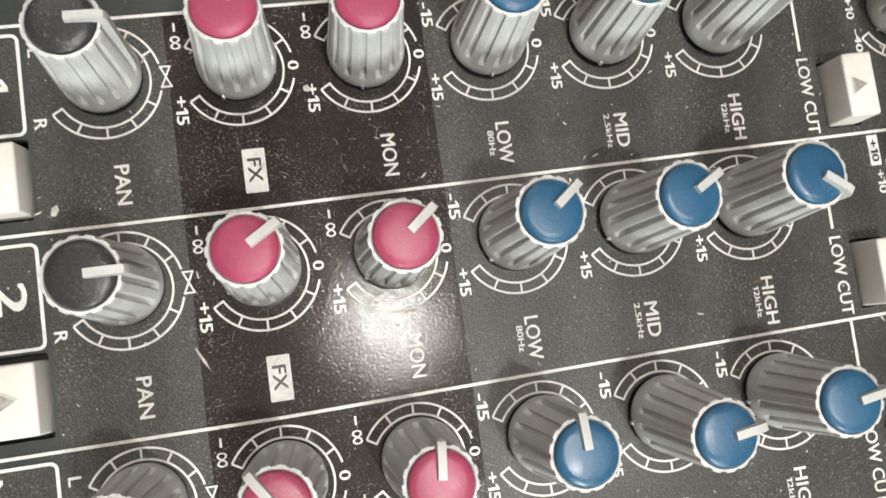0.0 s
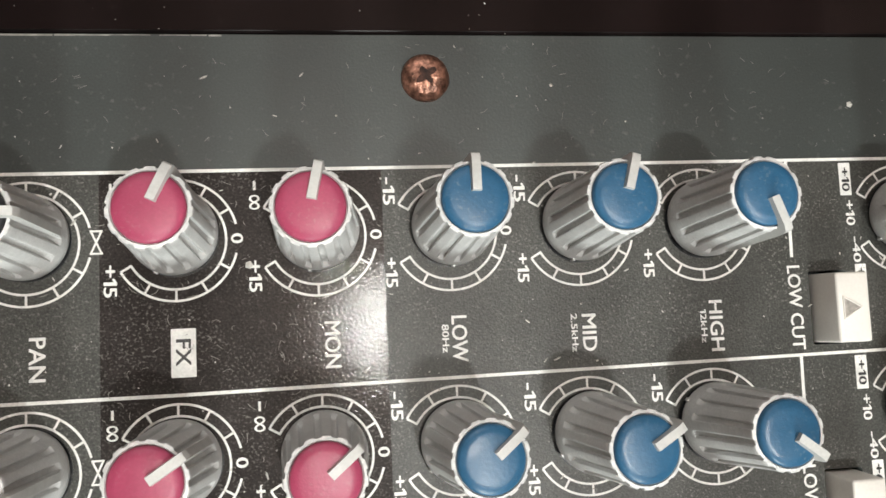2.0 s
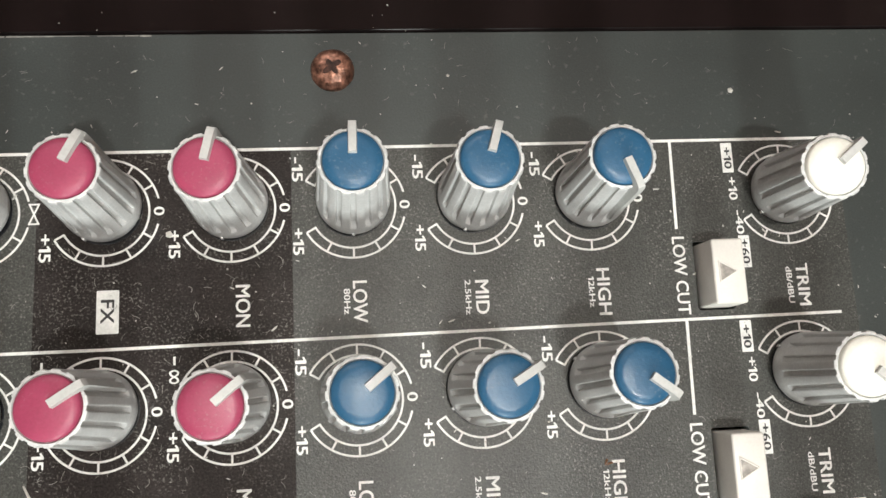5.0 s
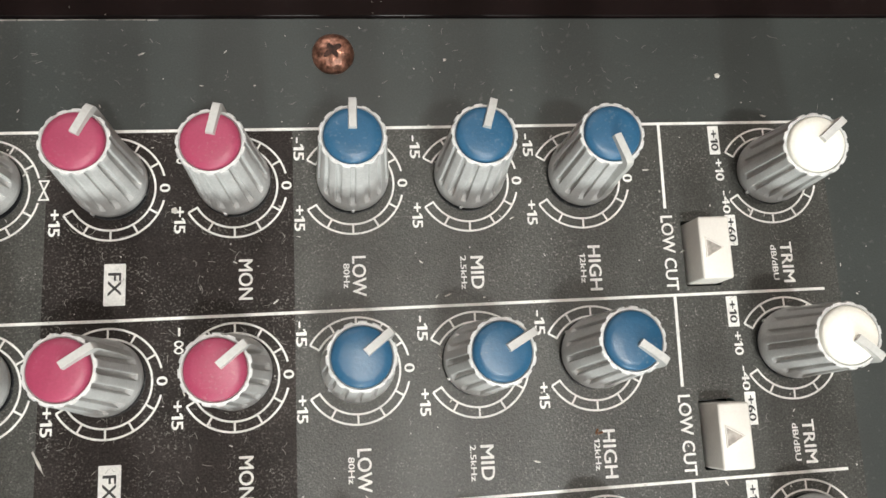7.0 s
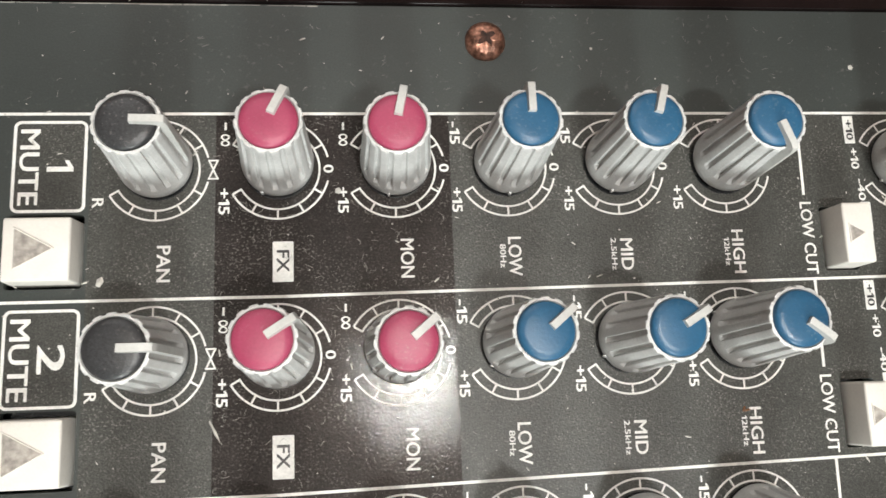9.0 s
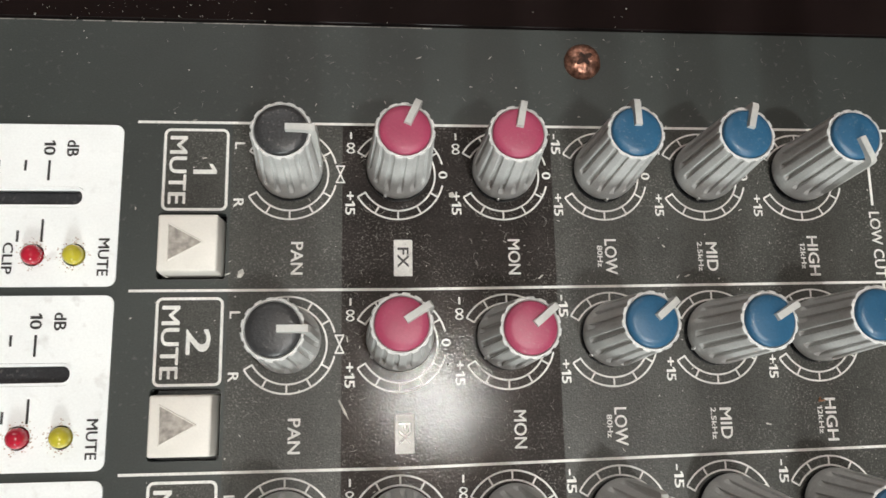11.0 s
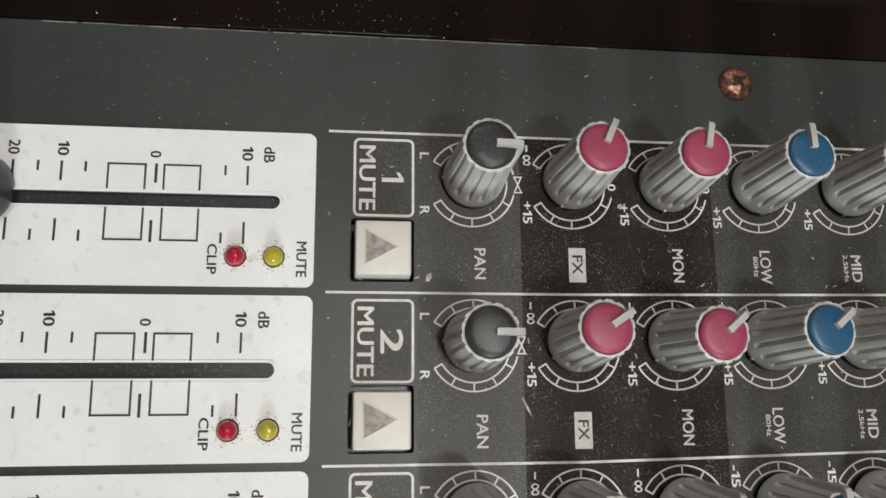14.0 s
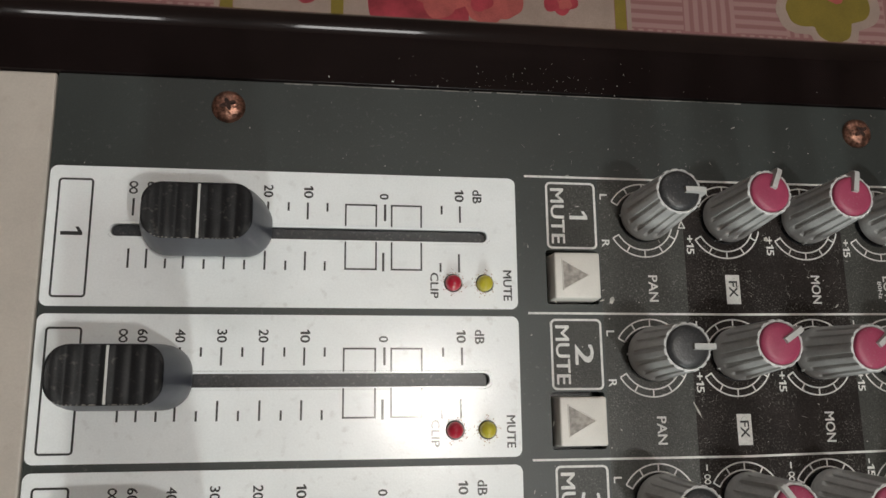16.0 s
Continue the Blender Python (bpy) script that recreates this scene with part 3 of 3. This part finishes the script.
def knob_meshes():
    ribs = 15

    def groove(u):
        d = abs((u * ribs) % 1.0 - 0.5) * 2
        k = min(1.0, max(0.0, (0.44 - d) / 0.12))
        return k * k * (3 - 2 * k)

    h = KNOB_H
    bm = bmesh.new()
    ring(bm, [(0.30, 0.07, 0), (0.462, 0.07, 0), (0.486, 0.10, 0), (0.492, 0.20, 0), (0.486, 0.34, 0), (0.482, 0.38, 0.003), (0.478, 0.42, 0.040), (0.468, 0.60, 0.046),
              (0.435, h - 0.45, 0.042), (0.415, h - 0.10, 0.036), (0.420, h - 0.03, 0.022), (0.410, h, 0.014), (0.372, h + 0.008, 0.0), (0.357, h - 0.03, 0.0)], ribs * 24, flute=groove)
    for f in bm.faces:
        f.material_index = 1 if f.calc_center_median().z > h - 0.035 else 0
    block(-0.508, -0.022, 0.08, -0.45, 0.022, 0.17, 0.010, bm)
    body = finish(bm, "knob_skirt", KNOB_GREY, 42)
    body.materials.append(KNOB_RIM)
    caps = {}
    for key, mat in (("pink", PINK), ("blue", BLUE), ("black", BLACK_CAP), ("white", WHITE_CAP)):
        bm = bmesh.new()
        ring(bm, [(0.353, h - 0.06, 0), (0.357, h + 0.0, 0), (0.350, h + 0.03, 0), (0.33, h + 0.052, 0), (0.25, h + 0.066, 0), (0.12, h + 0.074, 0), (0.02, h + 0.076, 0)], 40)
        caps[key] = finish(bm, "cap", mat, 50)
    # the pointer: a bar on the cap that bends over the rim and runs down the skirt
    bm = bmesh.new()
    w = 0.056
    path = [(0.06, h + 0.145), (0.39, h + 0.135), (0.45, h + 0.110), (0.472, h + 0.05), (0.478, h - 0.05), (0.492, 0.42)]
    inner = [(0.06, h + 0.06), (0.36, h + 0.04), (0.38, h + 0.02), (0.39, h - 0.02), (0.395, h - 0.08), (0.45, 0.42)]
    rings = []
    for (r, z), (ri, zi) in zip(path, inner):
        rings.append([bm.verts.new(p) for p in ((ri, -w, zi), (r, -w * 0.82, z), (r, w * 0.82, z), (ri, w, zi))])
    for a, b in zip(rings, rings[1:]):
        for k in range(4):
            bm.faces.new((a[k], a[(k + 1) % 4], b[(k + 1) % 4], b[k]))
    bm.faces.new(rings[0])
    bm.faces.new(rings[-1][::-1])
    bmesh.ops.bevel(bm, geom=[e for e in bm.edges if e.calc_face_angle(0) > radians(50)], offset=0.012, segments=2, affect="EDGES")
    pointer = finish(bm, "pointer", POINTER, 40)
    bm = bmesh.new()
    ring(bm, [(0.33, 0.0, 0), (0.33, 0.06, 0), (0.22, 0.07, 0), (0.22, 0.4, 0)], 24)
    shaft = finish(bm, "shaft", SLOT_BLACK, 40)
    return body, caps, pointer, shaft


def knobs():
    body, caps, pointer, shaft = knob_meshes()
    # flat black disc on the deck paints the shade in the gap under a knob
    gap_disc = sheet("knob_hole", [circle(0, 0, 0.485, 40)], Z_FILM, 0.011, SLOT_BLACK)
    colour = {"pan": "black", "fx": "pink", "mon": "pink", "low": "blue", "mid": "blue", "high": "blue", "trim": "white"}
    for i in range(3):
        for name, x in COLUMNS.items():
            knob = put("knob", body, console, x + AXIS_DX, KNOB_Y - ROW * i + skew(i, x) + AXIS_DY, 0, TURNS[name][i], "grey fluted knob with a " + colour[name] + " cap")
            lean = Vector(LEANS[name][i]) - Vector((AXIS_DX, AXIS_DY + 0.5 * skew(i, x)))
            tip = Matrix.Rotation(math.atan2(lean.x, 1.65), 4, "Y") @ Matrix.Rotation(-math.atan2(lean.y, 1.65), 4, "X")
            knob.matrix_basis = Matrix.Translation(knob.matrix_basis.translation) @ tip @ pose(0, 0, 0, 0, 0, TURNS[name][i])
            put("cap", caps[colour[name]], knob, label=colour[name] + " plastic cap")
            put("pointer", pointer, knob, label="pale raised pointer")
            put("shaft", shaft, knob)
            put("knob_hole", gap_disc, console, x + AXIS_DX, KNOB_Y - ROW * i + skew(i, x) + AXIS_DY - 0.008)


def buttons():
    def key(x0, y0, x1, y1, h, taper, tri):
        bm = bmesh.new()
        bmesh.ops.create_cube(bm, size=1)
        for v in bm.verts:
            k = taper if v.co.z > 0 else 0
            v.co = (x0 + k if v.co.x < 0 else x1 - k, y0 + k if v.co.y < 0 else y1 - k, h if v.co.z > 0 else -0.5)
        bmesh.ops.bevel(bm, geom=bm.edges[:], offset=0.035, segments=3, profile=0.5, affect="EDGES")
        body = finish(bm, "button", BUTTON, 30)
        a, b, c = tri
        # flat darker triangle laid on top, for the engraved mark
        inset = sheet("triangle_mark", [[a, b, c]], h + 0.001, h + 0.006, BUTTON_MARK)
        rim = bmesh.new()
        for p, q in ((a, b), (b, c), (c, a)):
            p, q = Vector((*p, h)), Vector((*q, h))
            d = (q - p).normalized() * 0.012
            e = Vector((-d.y, d.x, 0))
            lo = [rim.verts.new(v) for v in (p - d - e, q + d - e, q + d + e, p - d + e)]
            hi = [rim.verts.new(v + Vector((0, 0, 0.014))) for v in (p - e * 0.4, q - e * 0.4, q + e * 0.4, p + e * 0.4)]
            rim.faces.new(hi)
            for k in range(4):
                rim.faces.new((lo[k], lo[(k + 1) % 4], hi[(k + 1) % 4], hi[k]))
        return body, inset, finish(rim, "triangle_edge", BUTTON)

    sets = [("mute_button", key(0.42, -2.385, 1.325, -1.49, 0.30, 0.025, ((0.59, -1.65), (0.60, -2.20), (1.09, -1.93)))),
            ("low_cut_button", key(11.87, -2.385, 12.33, -1.495, 0.50, 0.012, ((11.96, -1.81), (11.96, -2.08), (12.20, -1.945))))]
    for i in range(3):
        for name, (body, inset, edge) in sets:
            b = put(name, body, console, 0, -ROW * i + (skew(i, 12.1) if name == "low_cut_button" else 0), 0, label="ivory push button with a grey triangle")
            put("triangle_mark", inset, b, label="flat grey triangle")
            put("triangle_edge", edge, b)


def fader_caps():
    """Long black caps: flared foot, ridged and hollowed top."""
    nx, ny = 61, 12

    def half_width(u, hw, hl, corner):
        d = max(0.0, abs(u) * hl - (hl - corner))
        return hw - corner + math.sqrt(max(corner * corner - d * d, 0.0))

    bm = bmesh.new()
    levels = [(1.07, 0.50, 0.42, 0.14), (1.09, 0.53, 0.45, 0.20), (1.08, 0.535, 0.45, 0.32), (1.05, 0.525, 0.42, 0.60), (0.98, 0.50, 0.38, 0.98), (0.865, 0.465, 0.33, 1.30)]
    loops = []
    for hl, hw, corner, z in levels:
        pts = rounded(-hl, -hw, hl, hw, corner, 23)
        loops.append([bm.verts.new((x, y, z + (0.14 * (x / 0.9) ** 2 if z > 1.2 else 0))) for x, y in pts])
    for a, b in zip(loops, loops[1:]):
        m = len(a)
        for k in range(m):
            bm.faces.new((a[k], a[(k + 1) % m], b[(k + 1) % m], b[k]))
    bm.faces.new(loops[0][::-1])
    skirt = finish(bm, "cap_skirt", FADER_SIDE, 50)

    top = bmesh.new()
    grid = []
    for ix in range(nx):
        u = -1 + 2 * ix / (nx - 1)
        x = 0.85 * u
        wy = half_width(u, 0.46, 0.85, 0.31)
        ridge = 0.032 * abs(math.sin(math.pi * (x / 0.235 + 0.5))) if abs(x) < 0.78 else 0.012
        grid.append([top.verts.new((x, wy * (-1 + 2 * iy / (ny - 1)), 1.305 + 0.14 * (x / 0.9) ** 2 + ridge * (1.0 if 0 < iy < ny - 1 else 0.2))) for iy in range(ny)])
    for a, b in zip(grid, grid[1:]):
        for k in range(ny - 1):
            top.faces.new((a[k], a[k + 1], b[k + 1], b[k]))
    ridged = finish(top, "ridged_top", FADER, 45)
    worn = bmesh.new()
    rnd = random.Random(3)
    for ix in range(5, nx - 6):
        if rnd.random() < 0.55:
            quad = []
            for jx in (ix, ix + 1):
                u = -1 + 2 * jx / (nx - 1)
                x, wy = 0.85 * u, half_width(u, 0.46, 0.85, 0.31)
                z = 1.312 + 0.14 * (x / 0.9) ** 2
                quad.append([worn.verts.new((x, -wy + 0.001, z + 0.004)), worn.verts.new((x, -wy + rnd.choice((0.010, 0.018)), z + 0.007))])
            worn.faces.new((quad[0][0], quad[1][0], quad[1][1], quad[0][1]))
    scuffed = finish(worn, "scuffed_edge", LINT_GLINT)
    line = finish(block(-0.022, -0.45, 1.30, 0.022, 0.45, 1.338, 0.008), "white_line", POINTER)
    stem = finish(block(-0.35, -0.10, -0.30, 0.35, 0.10, 0.2), "stem", SLOT_BLACK)
    for i in range(3):
        cap = put("fader_cap", skirt, console, FADER_AT[i], -1.15 - ROW * i, 0, label="black ridged fader cap with a white line")
        put("ridged_top", ridged, cap)
        put("scuffed_edge", scuffed, cap, label="pale scuffs along the edge")
        put("white_line", line, cap, label="white centre line")
        put("stem", stem, cap)


def screws():
    bm = bmesh.new()
    ring(bm, [(0.30, 0.0, 0), (0.30, 0.03, 0), (0.285, 0.07, 0), (0.24, 0.115, 0), (0.17, 0.145, 0), (0.08, 0.157, 0), (0.01, 0.158, 0)], 36)
    for v in bm.verts:
        p = Vector((v.co.x * 9, v.co.y * 9, v.co.z * 9))
        if v.co.z > 0.05:
            v.co.z += 0.016 * noise.noise(p) + 0.008 * noise.noise(p * 2.7)
        v.co.xy *= 1 + 0.018 * noise.noise(p * 0.7)
    head = finish(bm, "screw", RUST, 60)
    cross = []
    for k in range(32):
        a = 2 * math.pi * k / 32
        arm = max(0.0, math.cos(2 * a)) if k % 16 < 4 or k % 16 > 12 else abs(math.cos(2 * a)) * 0.85
        q = 0.058 + 0.095 * arm ** 2 + 0.022 * noise.noise((4 * math.cos(a), 4 * math.sin(a), 0.3))
        cross.append((q * math.cos(a), q * math.sin(a)))
    recess = sheet("cross_recess", [cross], 0.10, 0.167, DARK_RUST)
    for x, y, turn in ((-5.48, 1.14, 20), (6.95, 1.11, 35)):
        s = put("screw", head, console, x, y, 0, turn, "rusty cross-head screw")
        put("cross_recess", recess, s, label="dark rusted cross recess")


def specks():
    """Crumbs and lint that lie on the deck."""
    rnd = random.Random(5)
    bm = bmesh.new()

    def crumb(x, y, r, z, stretch=1.0, turn=0.0):
        c, s = math.cos(turn), math.sin(turn)
        base = [(r * stretch * math.cos(k * 1.2566), r * math.sin(k * 1.2566)) for k in range(5)]
        lo = [bm.verts.new((x + c * a - s * b, y + s * a + c * b, z)) for a, b in base]
        tip = bm.verts.new((x, y, z + min(r, 0.02)))
        for k in range(5):
            bm.faces.new((lo[k], lo[(k + 1) % 5], tip))

    for _ in range(330):
        x, y = rnd.uniform(0.0, 14.8), rnd.uniform(-7.6, 0.3) if rnd.random() < 0.93 else rnd.uniform(0, 1.6)
        crumb(x, y, rnd.choice((0.007, 0.008, 0.010, 0.014)), 0.012, rnd.choice((1, 1, 1.5, 4)), rnd.uniform(0, 3))
    for _ in range(16):
        crumb(rnd.uniform(-8.3, 0), rnd.uniform(0.0, 1.6), rnd.choice((0.006, 0.009, 0.012)), 0.002, rnd.choice((1, 1.5)), rnd.uniform(0, 3))
    for _ in range(80):
        crumb(rnd.gauss(0.2, 1.3), 1.70 + abs(rnd.gauss(0, 0.28)), rnd.choice((0.004, 0.005, 0.007)), 0.035, rnd.choice((1, 1, 2)), rnd.uniform(0, 3))
    for _ in range(18):
        crumb(rnd.uniform(-4, 9), 1.66 + abs(rnd.gauss(0, 0.25)), rnd.choice((0.006, 0.009, 0.012)), 0.03, rnd.choice((1, 2)), rnd.uniform(0, 3))
    crumb(12.63, 0.74, 0.045, 0.002)
    crumb(4.77, -1.13, 0.05, 0.012)
    crumb(8.55, 1.02, 0.025, 0.002)
    crumb(1.60, -2.35, 0.05, 0.012, 1.6, 1.2)
    crumb(3.12, -4.35, 0.02, 0.012, 9, -1.1)
    tagged(part("dust_specks", bm, SPECK, console, "pale dust specks"), kind="stuff")
    bm = bmesh.new()

    def lint(x, y, length, w, turn, bend, z):
        prev = None
        for k in range(5):
            a = turn + bend * (k / 4 - 0.5)
            nx, ny = -math.sin(a) * w, math.cos(a) * w
            pair = [bm.verts.new((x + nx, y + ny, z)), bm.verts.new((x - nx, y - ny, z))]
            if prev:
                bm.faces.new((prev[0], pair[0], pair[1], prev[1]))
            prev = pair
            x, y = x + math.cos(a) * length / 4, y + math.sin(a) * length / 4

    for _ in range(560):
        x = rnd.uniform(3.1, 6.3) if rnd.random() < 0.7 else rnd.uniform(1.5, 14)
        lint(x, rnd.uniform(-7.6, -0.1), rnd.uniform(0.03, 0.13), rnd.choice((0.0018, 0.0025, 0.003)), rnd.uniform(0, 6.3), rnd.gauss(0, 1.4), 0.0135)
    for _ in range(110):
        lint(rnd.uniform(0, 14.5), rnd.uniform(0.1, 1.6), rnd.uniform(0.02, 0.11), 0.0022, rnd.uniform(0, 6.3), rnd.gauss(0, 0.8), 0.002)
    tagged(part("lint", bm, LINT_GLINT, console, "fine grey lint"), kind="stuff")
    bm = bmesh.new()
    # pale dashes: chips in the panel edge and a painted line of glint
    x = -4.5
    while x < 4.5:
        step = rnd.uniform(0.05, 0.6)
        lint(x, Y_TOP - 0.012 + rnd.uniform(-0.004, 0.004), step, rnd.choice((0.005, 0.008, 0.011)), 0, rnd.gauss(0, 0.02), 0.002)
        x += step + rnd.choice((0, 0, 0.02, 0.1))
    part("worn_edge", bm, LINT_GLINT, console, "pale dashes for chips and a painted glint along the panel edge")
    bm = bmesh.new()
    for x, y, turn in ((10.37, -4.34, 1.1), (10.42, -4.36, 0.2)):
        lo = [bm.verts.new((x + a * math.cos(turn) - b * math.sin(turn), y + a * math.sin(turn) + b * math.cos(turn), 0.014)) for a, b in ((-0.045, -0.014), (0.045, -0.008), (0.03, 0.016), (-0.03, 0.014))]
        tip = bm.verts.new((x, y, 0.05))
        for k in range(4):
            bm.faces.new((lo[k], lo[(k + 1) % 4], tip))
    part("rust_chip", bm, CHIP, console, "small rust-coloured chip")


room()
table()
cheek()
films()
deck_prints()
fader_plates()
buttons()
screws()
fader_caps()
knobs()
specks()
